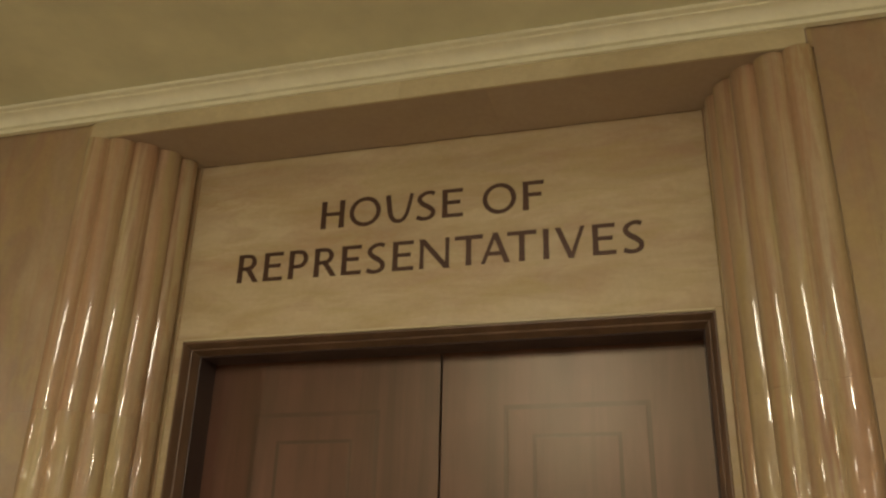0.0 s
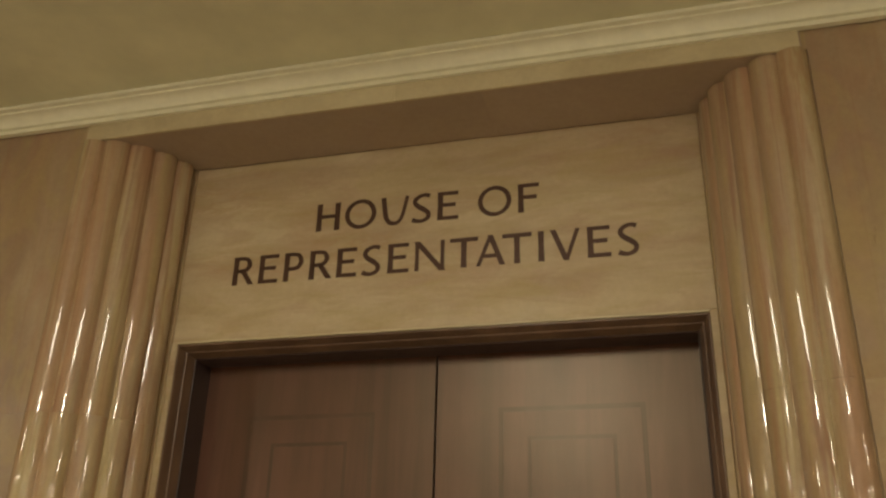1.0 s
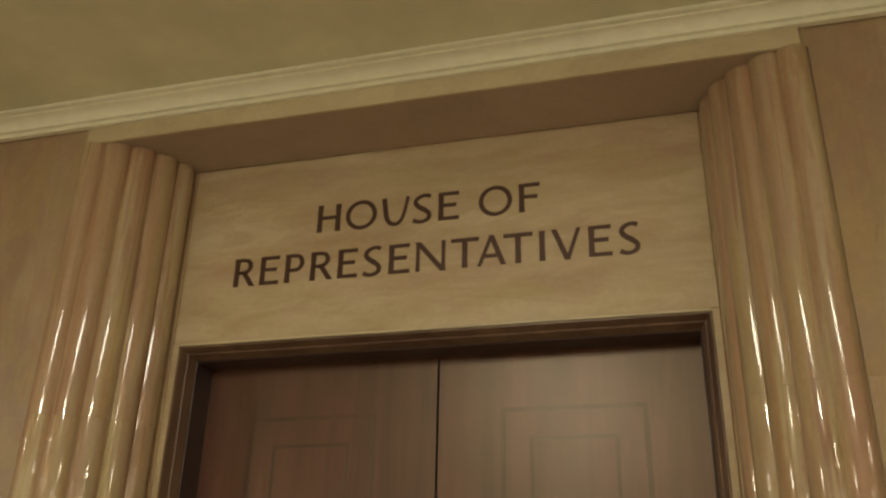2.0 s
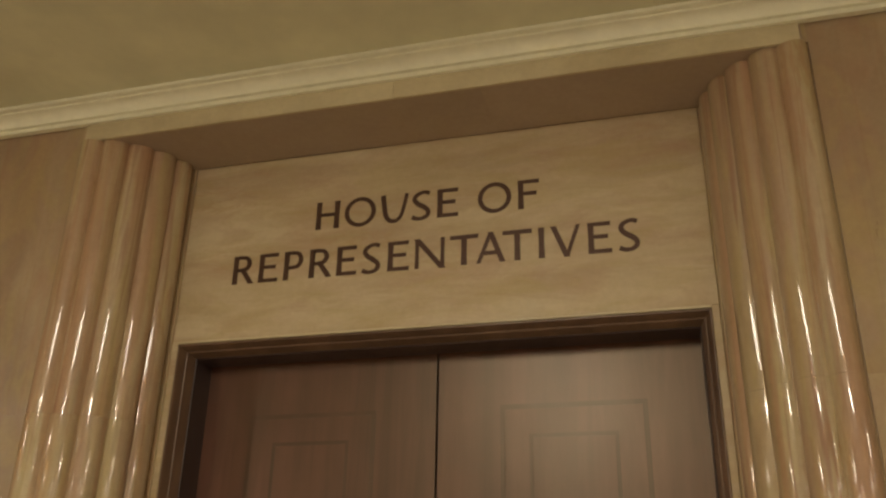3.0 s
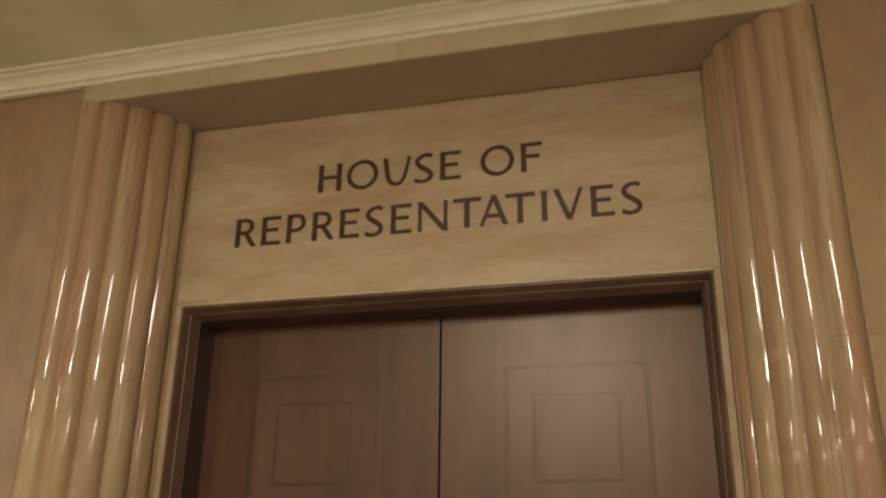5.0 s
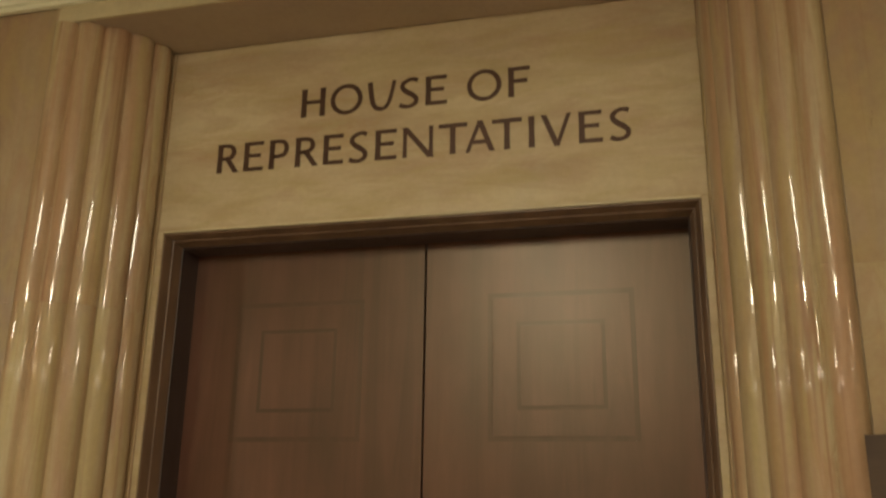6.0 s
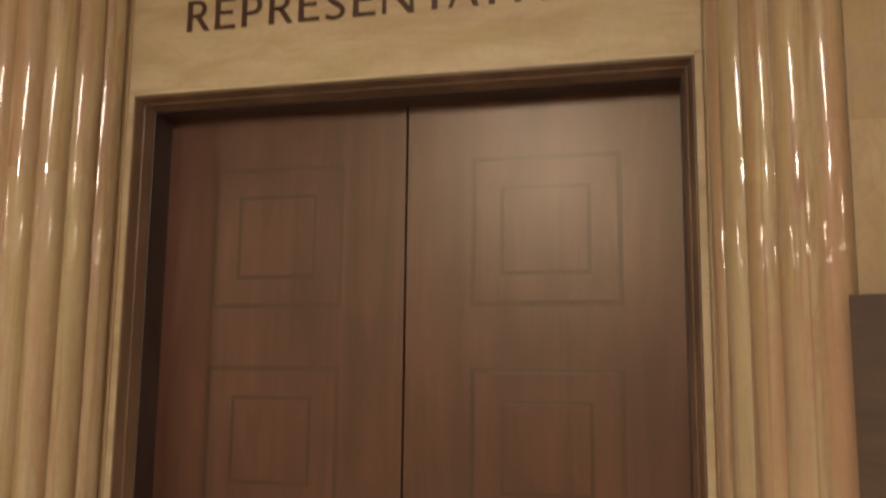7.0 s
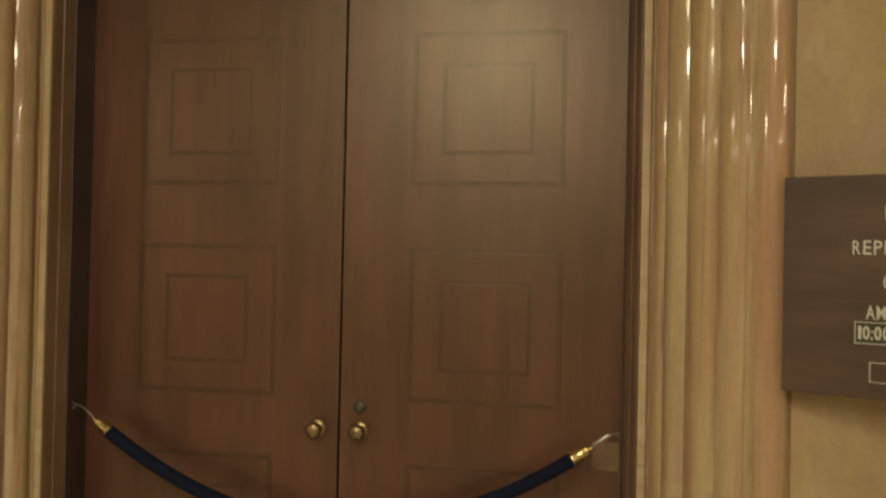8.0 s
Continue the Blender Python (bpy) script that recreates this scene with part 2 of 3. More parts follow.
def slab_wall(name, x0, x1, joints, label):
    """A wall of stone slabs in courses with fine open joints, over a dark backing."""
    wall = thing(name, (0, 0, 0), label, "wall", kind="structure")
    part("backing", box(x0, x1, WALL_Y + 0.02, WALL_Y + 0.30, 0.0, CEILING_Z), JOINT, wall)
    xs = [x0, *joints, x1]
    levels = (*COURSES[:3], CEILING_Z)
    for a, b in zip(xs, xs[1:]):
        for lo, hi in zip(levels, levels[1:]):
            bm = box(a + 0.00015, b - 0.00015, WALL_Y, WALL_Y + 0.024, lo + 0.00015, hi - 0.00015, 0.0004)
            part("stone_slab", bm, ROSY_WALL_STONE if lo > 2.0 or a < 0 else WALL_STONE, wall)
    return wall


slab_wall("wall_west", -LOBBY_X, -WALL_X, (-9.2, -7.4, -5.6, -4.0, -2.62), "polished rosy tan marble slab wall")
slab_wall("wall_east", WALL_X, LOBBY_X, (2.62, 4.0, 5.6, 7.4, 9.2), "polished tan marble slab wall beside the portal")
for name, bm in (("wall_south", box(-LOBBY_X, LOBBY_X, LOBBY_Y - 0.2, LOBBY_Y, 0, CEILING_Z)),
                 ("wall_side_west", box(-LOBBY_X - 0.2, -LOBBY_X, LOBBY_Y, WALL_Y + 0.3, 0, CEILING_Z)),
                 ("wall_side_east", box(LOBBY_X, LOBBY_X + 0.2, LOBBY_Y, WALL_Y + 0.3, 0, CEILING_Z))):
    tagged(part(name, bm, WALL_STONE), "plain tan marble lobby wall", "wall", kind="structure")

# cornice between wall and ceiling
CORNICE = [(0.0, 3.470), (0.014, 3.470), (0.014, 3.486), (0.008, 3.488), (0.008, 3.492), (0.020, 3.493)]
for k in range(9):
    a = k / 8 * math.pi / 2
    CORNICE.append((0.022 + 0.036 * (1 - math.cos(a)), 3.495 + 0.040 * math.sin(a)))
CORNICE += [(0.062, 3.536), (0.062, 3.5425)]
for k in range(7):
    a = -math.pi / 2 + k / 6 * math.pi * 0.75
    CORNICE.append((0.077 + 0.009 * math.cos(a), 3.5515 + 0.0085 * math.sin(a)))
CORNICE += [(0.078, CEILING_Z), (-0.010, CEILING_Z), (-0.010, 3.470)]


def cornice():
    bm = bmesh.new()
    ends = []
    for x in (-LOBBY_X, LOBBY_X):
        ends.append([bm.verts.new((x, LINTEL_Y - 0.002 - d, z)) for d, z in CORNICE])
    n = len(CORNICE)
    for i in range(n):
        bm.faces.new((ends[0][i], ends[0][(i + 1) % n], ends[1][(i + 1) % n], ends[1][i]))
    bm.faces.new(ends[0])
    bm.faces.new(ends[1])
    tagged(part("cornice", bm, CORNICE_PAINT, smooth=True), "cream painted plaster cornice with a hollow moulding", "cornice", kind="structure")


cornice()

# ---- portal: lintel, lettered panel, reeded pilasters ----
lintel = thing("lintel", (0, 0, 0), "pale marble lintel and rosy soffit over the recessed portal", "lintel", kind="structure")
for x0, x1 in ((-1.352, -0.042), (-0.0412, 1.352)):
    part("lintel_stone", box(x0, x1, LINTEL_Y, LINTEL_Y + 0.012, SOFFIT_Z, CEILING_Z - 0.002, 0.0015), LINTEL_STONE, lintel)
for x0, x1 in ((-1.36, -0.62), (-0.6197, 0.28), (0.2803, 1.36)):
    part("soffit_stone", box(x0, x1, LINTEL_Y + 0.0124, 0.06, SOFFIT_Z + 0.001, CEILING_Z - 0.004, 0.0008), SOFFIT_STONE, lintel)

for side in (-1, 1):
    x0, x1 = sorted((side * 1.3523, side * (WALL_X - 0.0002)))
    part("end_stone", box(x0, x1, WALL_Y - 0.0005, WALL_Y + 0.03, SOFFIT_Z + 0.0006, CEILING_Z - 0.004), WALL_STONE, lintel)

panel = thing("portal_panel", (0, 0, 0), "cream marble panel over the doors", "wall panel", kind="structure")
part("panel_stone", box(-1.0255, 1.0255, 0.0, 0.12, OPEN_Z + 0.0115, SOFFIT_Z - 0.001, 0.0025), PANEL_STONE, panel)
part("panel_fillet", box(-OPEN_X, OPEN_X, -0.006, 0.004, OPEN_Z + 0.0006, OPEN_Z + 0.0100, 0.002), LINTEL_STONE, panel)
part("panel_backing", box(-1.5, 1.5, 0.12, 0.5, OPEN_Z + 0.006, CEILING_Z), JOINT, panel)
for side in (-1, 1):
    for lo, hi in zip((0.0, 0.98), (0.98, OPEN_Z + 0.0110)):
        a, b = sorted((side * OPEN_X, side * 1.0255))
        part("jamb_stone", box(a, b, -0.003, 0.12, lo + 0.0006, hi - 0.0006, 0.0035), PANEL_STONE, panel)
    a, b = sorted((side * 1.042, side * 1.6))
    part("side_backing", box(a, b, 0.13, 0.5, 0.0, OPEN_Z + 0.006), JOINT, panel)


def reed_plan(side):
    """Plan of one pilaster: a bead and a groove by the panel, then a quarter column of five round reeds that turns out to the wall."""
    plan = [(1.0258, 0.10), (1.0258, 0.006), (1.0295, 0.000), (1.032, -0.0035), (1.037, -0.0035), (1.0395, -0.002), (1.042, -0.001), (1.0505, -0.001)]
    cx, wide, deep, rise, power = 1.371, 0.322, 0.320, 0.023, 1.08
    first, last, n = 2.5, 88.5, 12
    step = (last - first) / 5
    for r in range(5):
        for k in range(n + 1):
            if k == 0 and r > 0:
                continue
            u = 2 * k / n - 1
            ang = radians(first + step * (r + k / n))
            c, v = math.cos(ang), math.sin(ang)
            up = rise * (math.sqrt(1 - 0.86 * u * u) - math.sqrt(0.14)) / (1 - math.sqrt(0.14))
            plan.append((cx - wide * c ** power - up * c, -deep * v ** power - up * v))
    plan += [(EDGE_X, WALL_Y + 0.005), (WALL_X - 0.001, WALL_Y + 0.006), (WALL_X - 0.001, 0.10)]
    return [(side * x, y) for x, y in plan]


for side in (-1, 1):
    pilaster = thing("reeded_pilaster", (0, 0, 0), "splayed pilaster of five polished rosy marble reeds", "pilaster", "portal pilasters", "structure")
    for lo, hi in zip(COURSES, COURSES[1:]):
        part("reeded_block", prism(reed_plan(side), lo + 0.0003, hi - 0.0003), REED_STONE, pilaster, smooth=True)
    x0, x1 = sorted((side * 1.05, side * EDGE_X))
    part("pilaster_core", box(x0, x1, 0.02, 0.10, 0.0, SOFFIT_Z - 0.001), JOINT, pilaster)


# ---- lettering ----
def letter_mesh(char, material, depth, bold=0.0):
    curve = bpy.data.curves.new("letter", "FONT")
    curve.body, curve.extrude, curve.size, curve.resolution_u = char, depth / 2, 1.0, 6
    curve.offset = bold
    scratch = new("scratch", curve)
    bpy.context.view_layer.update()
    mesh = bpy.data.meshes.new_from_object(scratch.evaluated_get(bpy.context.evaluated_depsgraph_get()))
    bpy.data.objects.remove(scratch)
    bpy.data.curves.remove(curve)
    mesh.materials.clear()
    mesh.materials.append(material)
    return mesh


def letter(char, parent, x0, x1, z0, z1, y, depth, material, bold=0.0):
    """One letter that fills x0..x1 and z0..z1, standing on the face y."""
    mesh = letter_mesh(char, material, depth, bold)
    co = np.array([v.co[:] for v in mesh.vertices])
    lo, hi = co.min(axis=0), co.max(axis=0)
    for v in mesh.vertices:
        u = (v.co.x - lo[0]) / (hi[0] - lo[0])
        w = (v.co.y - lo[1]) / (hi[1] - lo[1])
        v.co = Vector((x0 + u * (x1 - x0), y - depth * (v.co.z - lo[2]) / (hi[2] - lo[2]), z0 + w * (z1 - z0)))
    ob = new("letter", mesh)
    ob.parent = parent
    return ob


THICK, THIN = 0.0195, 0.0135


def flowing(points, steps=7):
    """A smooth line through points."""
    pts = [np.array(p, float) for p in points]
    pts = [2 * pts[0] - pts[1], *pts, 2 * pts[-1] - pts[-2]]
    out = []
    for a, b, c, d in zip(pts, pts[1:], pts[2:], pts[3:]):
        for k in range(steps):
            u = k / steps
            out.append(0.5 * (2 * b + (c - a) * u + (2 * a - 5 * b + 4 * c - d) * u * u + (3 * b - a - 3 * c + d) * u ** 3))
    return [*out, pts[-2]]


def cut_letter(char, parent, x0, x1, z0, z1, y, depth, material):
    """One capital in the humanist style of the panel, its upright strokes heavy and its cross strokes light."""
    bm = bmesh.new()
    wide, high = x1 - x0, z1 - z0
    count = [0]

    def solid(outline):
        front = y - depth - 0.00012 * count[0]
        count[0] += 1
        low = [bm.verts.new((px, y, pz)) for px, pz in outline]
        top = [bm.verts.new((px, front, pz)) for px, pz in outline]
        n = len(outline)
        for i in range(n):
            bm.faces.new((low[i], low[(i + 1) % n], top[(i + 1) % n], top[i]))
        bm.faces.new(top)

    def at(u, w):
        return x0 + u * wide, z0 + w * high

    def stem(u, w0=0.0, w1=1.0, thick=THICK):
        """An upright whose left edge is u of the width free of its own thickness, slightly flared at both ends."""
        left = x0 + u * (wide - thick)
        a, b, m, f = z0 + w0 * high, z0 + w1 * high, z0 + (w0 + w1) / 2 * high, 0.0012
        solid([(left - f, a), (left + thick + f, a), (left + thick, m), (left + thick + f, b), (left - f, b), (left, m)])

    def arm(u0, u1, w, thick=THIN):
        a, b = x0 + u0 * wide, x0 + u1 * wide
        c = z0 + w * (high - thick)
        solid([(a, c), (b, c - 0.0008), (b + 0.0012, c + thick + 0.0008), (a, c + thick)])

    def slant(u0, w0, u1, w1, thick):
        (a, c), (b, d) = at(u0, w0), at(u1, w1)
        level = thick * math.hypot(b - a, d - c) / abs(d - c) / 2
        solid([(a - level, c), (a + level, c), (b + level, d), (b - level, d)])

    def sweep(points, weights):
        line_of = flowing([at(u, w) for u, w in points])
        n = len(line_of)
        left, right = [], []
        for i, p in enumerate(line_of):
            way = line_of[min(i + 1, n - 1)] - line_of[max(i - 1, 0)]
            way = way / np.hypot(way[0], way[1])
            half = np.interp(i / (n - 1), np.linspace(0, 1, len(weights)), weights) / 2
            left.append((p[0] - way[1] * half, p[1] + way[0] * half))
            right.append((p[0] + way[1] * half, p[1] - way[0] * half))
        for i in range(n - 1):
            solid([left[i], left[i + 1], right[i + 1], right[i]])
            count[0] = i % 2

    if char == "H":
        stem(0), stem(1), arm(0.1, 0.9, 0.52)
    elif char == "O":
        ring = [(0.5 + 0.43 * math.cos(a), 0.5 + 0.452 * math.sin(a)) for a in np.linspace(0.4, 0.4 + 2 * math.pi, 17)]
        sweep(ring, [THICK * 0.98, THIN * 1.05, THICK * 0.95, THIN * 1.05, THICK * 0.98])
    elif char == "U":
        sweep([(0.075, 1.0), (0.13, 0.62), (0.19, 0.30), (0.31, 0.11), (0.48, 0.055), (0.64, 0.10), (0.77, 0.28), (0.86, 0.60), (0.945, 1.0)], [THICK, THICK, THICK * 0.9, THIN, THIN, THIN])
    elif char == "S":
        sweep([(0.90, 0.90), (0.72, 0.945), (0.48, 0.935), (0.23, 0.84), (0.16, 0.70), (0.33, 0.56), (0.62, 0.44), (0.84, 0.30), (0.80, 0.14), (0.56, 0.055), (0.28, 0.055), (0.05, 0.115)], [THICK * 0.85, THIN, THICK * 0.9, THICK * 1.05, THICK * 0.9, THIN, THICK * 0.9])
    elif char in "EF":
        stem(0), arm(0.1, 0.98, 1.0), arm(0.1, 0.86, 0.53)
        if char == "E":
            arm(0.1, 1.0, 0.0)
    elif char in "PR":
        low = 0.40 if char == "P" else 0.46
        stem(0)
        sweep([(0.12, 0.942), (0.45, 0.942), (0.74, 0.89), (0.86, (0.95 + low) / 2), (0.72, low + 0.08), (0.42, low + 0.03), (0.12, low + 0.03)] if char == "P" else
              [(0.12, 0.942), (0.40, 0.942), (0.66, 0.89), (0.76, (0.95 + low) / 2), (0.64, low + 0.08), (0.38, low + 0.03), (0.12, low + 0.03)], [THIN, THIN * 1.1, THICK * 0.95, THIN * 1.1, THIN])
        if char == "R":
            slant(0.46, low + 0.04, 0.90, 0.0, THICK)
    elif char == "N":
        stem(0, thick=THIN), stem(1, thick=THIN), slant(0.05, 1.0, 0.94, -0.03, THICK)
    elif char == "T":
        stem(0.5, 0, 0.98), arm(0.0, 1.0, 1.0, THIN * 1.1)
    elif char == "A":
        slant(0.07, 0.0, 0.50, 1.02, THIN), slant(0.49, 1.02, 0.91, 0.0, THICK), arm(0.24, 0.76, 0.30)
    elif char == "V":
        slant(0.09, 1.0, 0.53, -0.02, THICK), slant(0.93, 1.0, 0.53, -0.02, THIN)
    else:
        stem(0.5)
    return part("letter", bm, material, parent)


HOUSE_OF = [("H", -0.456, -0.360), ("O", -0.337, -0.207), ("U", -0.187, -0.075), ("S", -0.062, 0.018), ("E", 0.043, 0.124), ("O", 0.201, 0.330), ("F", 0.356, 0.436)]
CHAMBER = [("R", -0.797, -0.708), ("E", -0.684, -0.604), ("P", -0.577, -0.496), ("R", -0.469, -0.378), ("E", -0.355, -0.276), ("S", -0.254, -0.176), ("E", -0.148, -0.066), ("N", -0.040, 0.073),
           ("T", 0.095, 0.202), ("A", 0.196, 0.304), ("T", 0.295, 0.403), ("I", 0.429, 0.447), ("V", 0.472, 0.579), ("E", 0.606, 0.687), ("S", 0.711, 0.787)]
lettering = thing("lettering", (0, 0, 0), "dark bronze capital letters on the cream marble panel", "lettering")
for line_of, base, cap in ((HOUSE_OF, 3.055, 3.173), (CHAMBER, 2.852, 2.971)):
    for char, x0, x1 in line_of:
        over = 0.0025 if char in "OSU" else 0.0
        cut_letter(char, lettering, x0, x1, base - over, cap + (over if char in "OS" else 0.0), -0.0003, 0.003, LETTER_BRONZE)

# ---- door frame and doors ----
frame_thing = thing("door_frame", (0, 0, 0), "dark stained wooden frame with stepped mouldings round the doors", "door frame", kind="structure")
PROFILE = [(0.0, 0.0), (0.003, -0.003), (0.007, -0.003), (0.0095, 0.001), (0.0205, 0.034), (0.0225, 0.0325), (0.0255, 0.0335), (0.0275, 0.040), (0.0362, 0.072), (0.037, 0.076), (0.037, 0.10), (0.0, 0.10)]
REVEAL = [(0.0004, 0.1004), (0.0374, 0.1004), (0.0374, 0.078), (0.041, 0.080), (0.041, 0.34), (0.0004, 0.34)]


def frame_rail(name, profile, material):
    """A level length of the frame over the opening."""
    bm = bmesh.new()
    ends = []
    for x in (-OPEN_X, OPEN_X):
        ends.append([bm.verts.new((x, y + 0.0004, OPEN_Z - d)) for d, y in profile])
    n = len(profile)
    for i in range(n):
        bm.faces.new((ends[0][i], ends[0][(i + 1) % n], ends[1][(i + 1) % n], ends[1][i]))
    bm.faces.new(ends[0])
    bm.faces.new(ends[1])
    part(name, bm, material, frame_thing)


for side in (-1, 1):
    part("jamb", prism([(side * (OPEN_X - d), y) for d, y in PROFILE], 0.0, OPEN_Z), FRAME_WOOD, frame_thing)
    part("jamb_reveal", prism([(side * (OPEN_X - d), y) for d, y in REVEAL], 0.0, OPEN_Z), REVEAL_SHADE_WOOD, frame_thing, "inner walnut reveal with its shade put into the colour")
frame_rail("head", PROFILE, FRAME_WOOD)
frame_rail("head_reveal", REVEAL, REVEAL_SHADE_WOOD)
# Unseen sheet added behind the leaves; its black stands for shade in the gaps.
tagged(part("room_behind", box(-1.6, 1.6, 0.45, 0.5, 0, OPEN_Z), BLACK_GAP), "added black sheet that keeps the gaps round the doors dark", "wall", kind="structure")


def moulding(x0, x1, z0, z1, width, height):
    """A square ring of moulding on the face y = 0, rounded in section."""
    bm = bmesh.new()
    section = [(0, 0.001), (0.0, -height * 0.5), (width * 0.25, -height), (width * 0.6, -height * 0.75), (width, -0.0006), (width, 0.001)]
    rings = []
    for d, y in section:
        rings.append([bm.verts.new((x, y, z)) for x, z in ((x0 + d, z0 + d), (x1 - d, z0 + d), (x1 - d, z1 - d), (x0 + d, z1 - d))])
    for a, b in zip(rings, rings[1:]):
        for k in range(4):
            bm.faces.new((a[k], a[(k + 1) % 4], b[(k + 1) % 4], b[k]))
    return bm


def knob(parent, x, z):
    base = part("rosette", turned([(0.004, 0.0), (0.029, 0.0), (0.030, 0.003), (0.026, 0.007), (0.014, 0.009)], axis="y"), OLD_BRASS, parent, "round brass rosette", True, pose(x, 0, z))
    part("knob", turned([(0.010, 0.008), (0.010, 0.026), (0.018, 0.031), (0.026, 0.039), (0.0285, 0.048), (0.026, 0.057), (0.018, 0.063), (0.006, 0.0655)], axis="y"), OLD_BRASS, base, "polished brass knob", True)


def door_leaf(side):
    """One leaf, 0.96 m wide, with three panels of two nested square grooves, their shade laid on as dark bands."""
    door = thing("door", (0, DOOR_Y, 0), "closed dark walnut door leaf, nested square grooves shaded in as dark bands", "door", "double doors")
    inner, outer = side * 0.0036, side * 0.985
    x0, x1 = sorted((inner, outer))
    part("leaf", box(x0, x1, 0.0, 0.05, 0.006, OPEN_Z - 0.02, 0.0025), DOOR_WOOD, door)
    cx = side * 0.500
    for cz in (2.108, 1.368, 0.628):
        part("outer_band", moulding(cx - 0.262, cx + 0.262, cz - 0.265, cz + 0.265, 0.018, 0.0003), GROOVE_SHADE_WOOD, door)
        part("inner_band", moulding(cx - 0.157, cx + 0.157, cz - 0.157, cz + 0.157, 0.014, 0.0003), GROOVE_SHADE_WOOD, door)
    knob(door, side * 0.0765, 1.0)
    if side > 0:
        part("lock", turned([(0.003, 0.0), (0.021, 0.0), (0.021, 0.006), (0.017, 0.009), (0.006, 0.010)], axis="y"), LOCK_METAL, door, "dull round lock cylinder", True, pose(0.073, 0, 1.077))
        part("edge_plate", box(0.866, 0.954, -0.003, 0.0, 0.912, 1.006, 0.0015), PLATE_PAINT, door, "small tan plate")
    return door


door_leaf(-1)
door_leaf(1)

# ---- rope across the doors ----
ROPE_Y = 0.10
rope = thing("barrier_rope", (0, ROPE_Y, 0), "navy velvet rope with brass ends hung across the doors", "rope")


def rope_at(u):
    """Hanging line from end to end, u from -1 to 1."""
    return Vector((0.812 * u, -0.02 * (1 - u * u), 0.700 + 0.270 * u * u))


part("velvet_rope", tube([rope_at(-1 + 2 * k / 60) for k in range(61)], 0.0230, 16), VELVET, rope, smooth=True)
for side in (-1, 1):
    end, nxt = rope_at(side), rope_at(side * 0.97)
    way = (end - nxt).normalized()
    bm = turned([(0.010, 0.0), (0.0240, 0.0), (0.0245, 0.006), (0.0225, 0.010), (0.0185, 0.050), (0.0195, 0.055), (0.0175, 0.060), (0.008, 0.062), (0.0075, 0.074), (0.004, 0.078)], 20)
    at = Matrix.Translation(end - way * 0.008) @ way.to_track_quat("Z", "Y").to_matrix().to_4x4()
    part("ferrule", bm, BRASS, rope, "polished brass end cap", True, at)
    tip = end + way * 0.066
    eye = Vector((side * 0.955, 0.01, 1.052))
    points = [tip, tip + way * 0.016 + Vector((0, 0, 0.006)), (tip + eye) / 2 + Vector((0, 0, 0.014)), eye + Vector((-side * 0.012, 0, 0.002)), eye + Vector((-side * 0.004, 0, -0.012))]
    part("hook", tube(points, 0.004, 8), CHROME, rope, "bright metal hook", True)
    plate = thing("eye_plate", (side * 0.9625, ROPE_Y + 0.01, 1.049), "small metal eye plate screwed to the door frame", "eye plate", "rope eye plates")
    part("plate", box(-0.0015, 0.0015, -0.012, 0.012, -0.022, 0.022, 0.0008), CHROME, plate)
    ring = [(-side * (0.006 + 0.008 * math.sin(a)), 0, 0.010 * math.cos(a)) for a in np.linspace(0, 2 * math.pi, 17)]
    part("eye", tube(ring, 0.0025, 8), CHROME, plate, smooth=True)

# ---- sign on the wall ----
SIGN_TURN = 25.0
sign = thing("notice_sign", (1.336, -0.378, 1.281), "brown wood-grain sign with white capitals, angled off the wall", "sign")
sign.matrix_basis = pose(1.336, -0.378, 1.281, 0, 0, -SIGN_TURN)
SW, SH = 0.70, 0.542
part("board", box(0, SW, 0.0, 0.016, 0, SH, 0.0015), SIGN_WOOD, sign)
arm = bmesh.new()
box(SW * 0.35, SW * 0.35 + 0.03, 0.016, 0.20, SH * 0.5, SH * 0.5 + 0.03, 0.0, arm)
part("bracket", arm, FRAME_WOOD, sign)


def line(text, x0, z0, step, width, height):
    for k, char in enumerate(text):
        if char != " ":
            wide = width * {"I": 0.25, ":": 0.25, "1": 0.55}.get(char, 1.0)
            letter(char, sign, x0 + k * step, x0 + k * step + wide, z0, z0 + height * (0.7 if char == ":" else 1.0), -0.0009, 0.0012, WHITE_PRINT, 0.0 if char in "1:" else 0.006)


line("HOUSE OF", 0.2325, 0.432, 0.0235, 0.0175, 0.034)
line("REPRESENTATIVES", 0.1615, 0.348, 0.0235, 0.0175, 0.034)


def outline(x0, x1, z0, z1, w=0.002):
    bm = bmesh.new()
    for a, b, c, d in ((x0, x1, z0, z0 + w), (x0, x1, z1 - w, z1), (x0, x0 + w, z0 + w, z1 - w), (x1 - w, x1, z0 + w, z1 - w)):
        box(a, b, -0.0016, 0.0, c, d, 0.0, bm)
    return bm


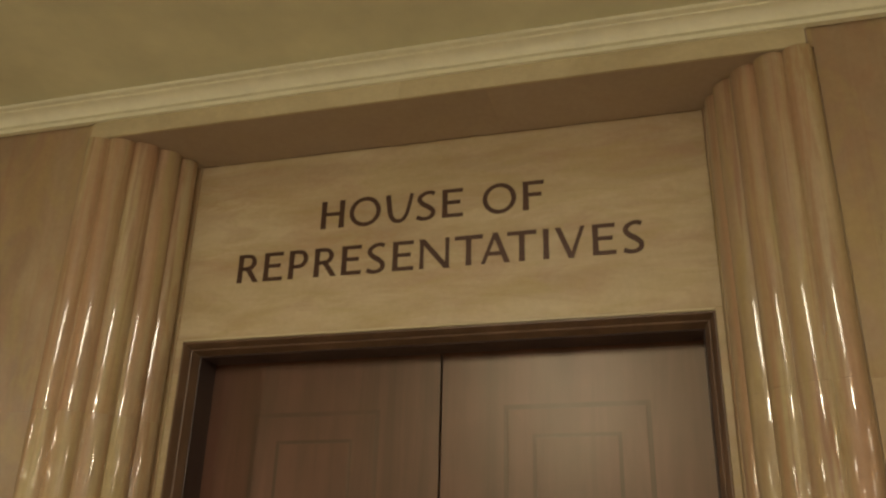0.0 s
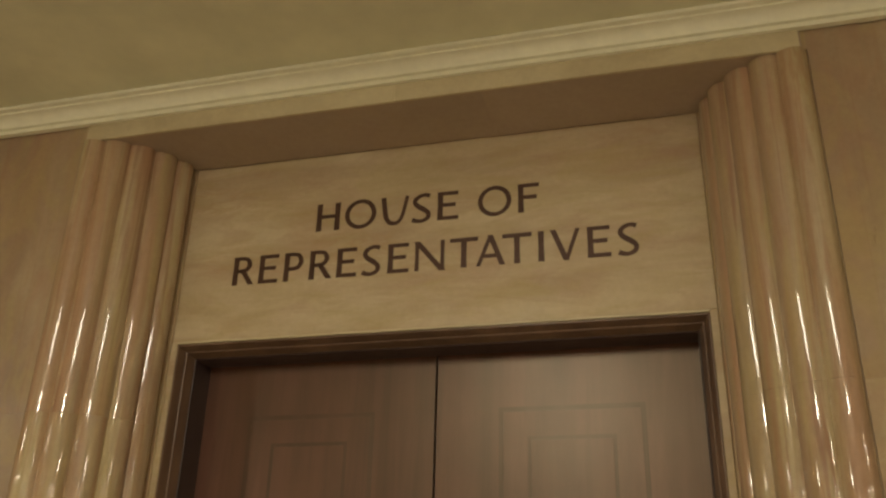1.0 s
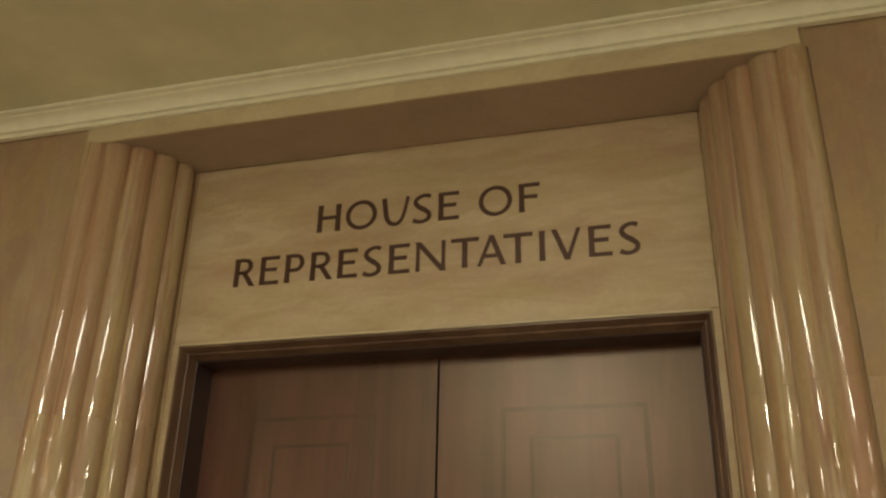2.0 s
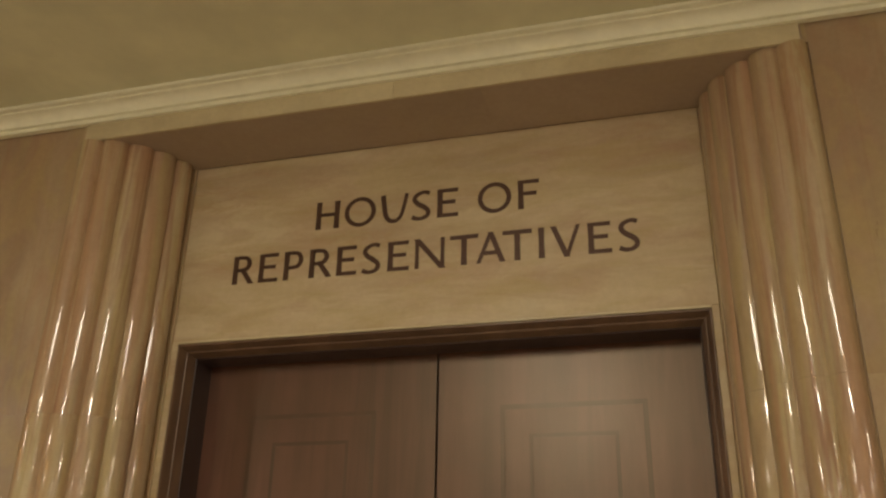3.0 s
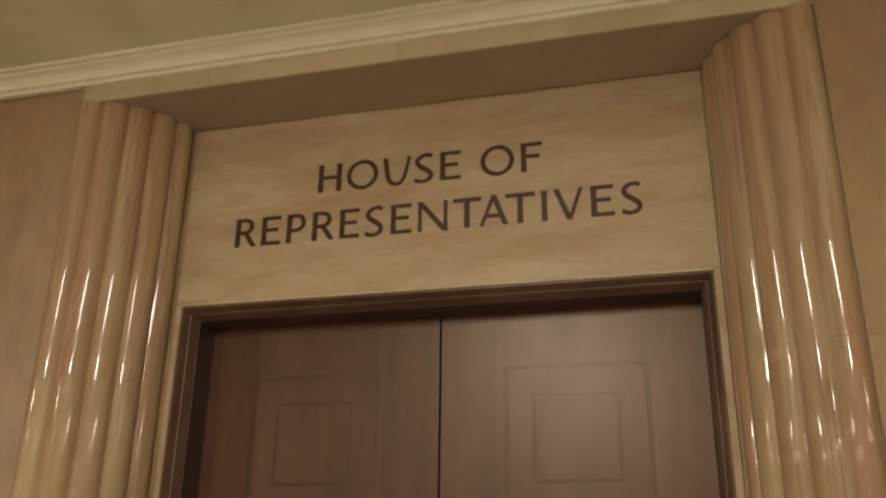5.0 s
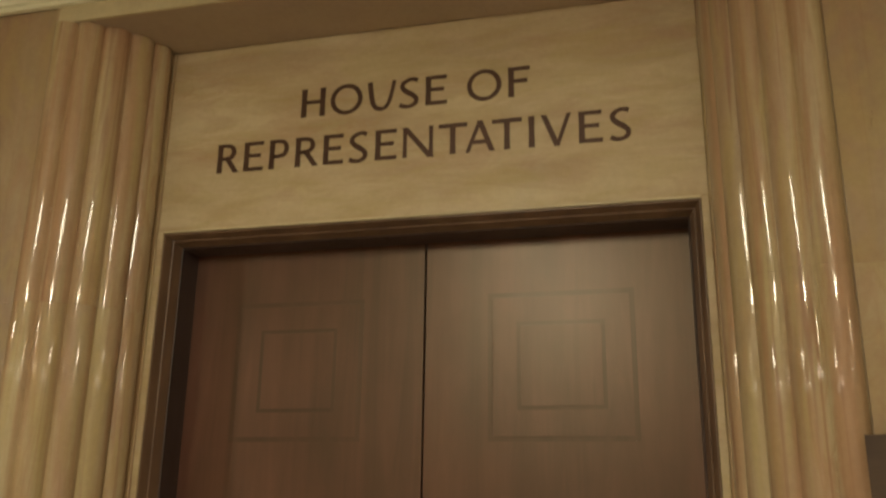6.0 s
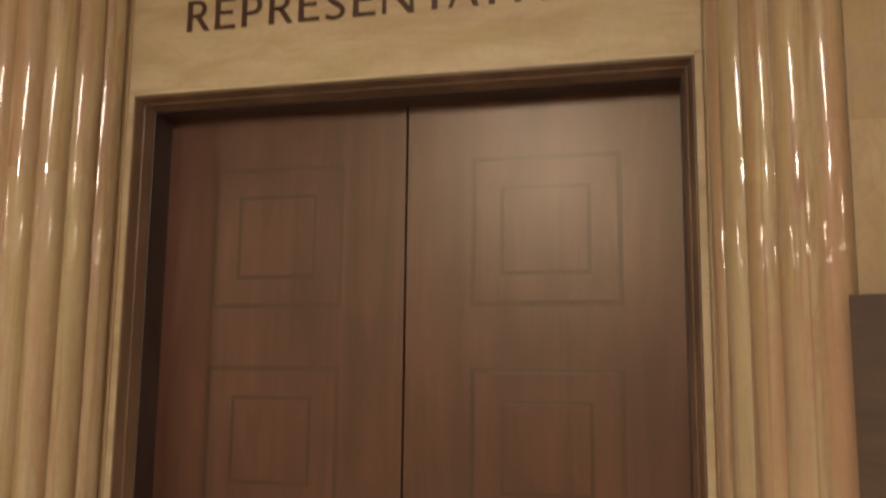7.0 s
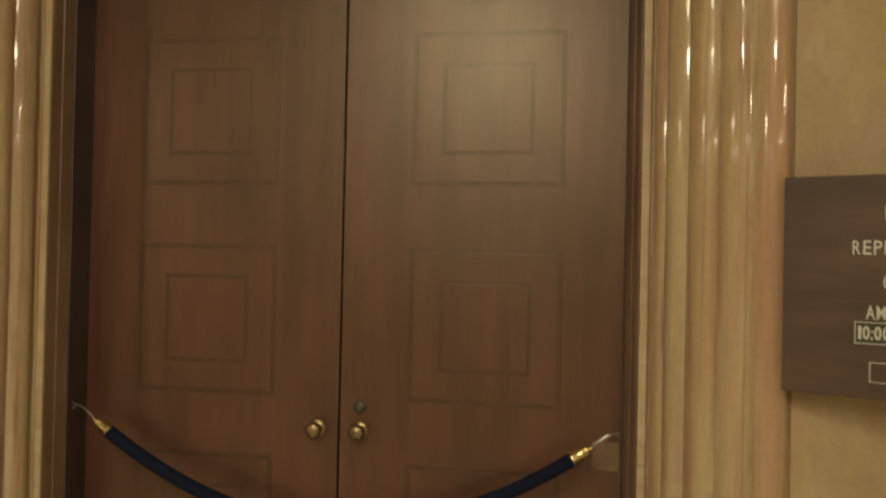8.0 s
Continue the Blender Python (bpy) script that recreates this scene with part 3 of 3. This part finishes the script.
line("C", 0.230, 0.265, 0.0245, 0.0175, 0.034)
line("AM", 0.193, 0.192, 0.0235, 0.0200, 0.033)
part("time_slot", box(0.1705, 0.309, -0.0008, 0.0, 0.134, 0.183), SLOT_PAINT, sign, "dark olive insert")
part("time_frame", outline(0.1685, 0.311, 0.132, 0.185), WHITE_PRINT, sign, "thin white outlined box")
for char, x0, x1, high in (("1", 0.1765, 0.1835, 1.0), ("0", 0.1865, 0.2020, 1.0), (":", 0.2045, 0.2095, 0.7), ("0", 0.2120, 0.2275, 1.0), ("0", 0.2305, 0.2460, 1.0)):
    letter(char, sign, x0, x1, 0.143, 0.143 + 0.032 * high, -0.0009, 0.0012, WHITE_PRINT, 0.0 if char in "1:" else 0.02)
part("time_frame", outline(0.202, 0.311, 0.040, 0.089), WHITE_PRINT, sign, "thin white outlined box")


# ---- ceiling lights of the lobby and of its two side wings ----
def ceiling_light(x, y, wide, deep, drop, glow):
    """A blown glass bowl, round or drawn out, under a stepped rim."""
    lamp = thing("ceiling_light", (x, y, CEILING_Z), "warm glowing glass bowl ceiling light in a cream rim", "ceiling light", "lobby ceiling lights")
    oval = Matrix.Diagonal((wide / 2, deep / 2, 1, 1))
    rim = turned([(0.2, -0.001), (1.06, -0.001), (1.06, -0.008), (1.03, -0.013), (1.0, -0.014), (0.2, -0.014)], 40)
    rim.transform(oval)
    part("rim", rim, CORNICE_PAINT, lamp, smooth=True)
    bowl = turned([(0.97 * math.cos(a), -0.0145 - drop * math.sin(a)) for a in np.linspace(0, 1.5, 9)], 40)
    bowl.transform(oval)
    part("diffuser", bowl, glow, lamp, smooth=True)


ceiling_light(0.0, -3.72, 0.56, 1.95, 0.04, LAMP_GLOW)
ceiling_light(0.0, -5.90, 0.36, 0.36, 0.17, SPOT_GLOW)
for side in (-1, 1):
    ceiling_light(side * 6.6, -6.3, 0.56, 0.56, 0.19, FAR_GLOW)
    ceiling_light(side * 5.2, -11.3, 0.44, 0.44, 0.11, FAR_GLOW)
    ceiling_light(side * 8.9, -8.9, 0.44, 0.44, 0.11, FAR_GLOW)
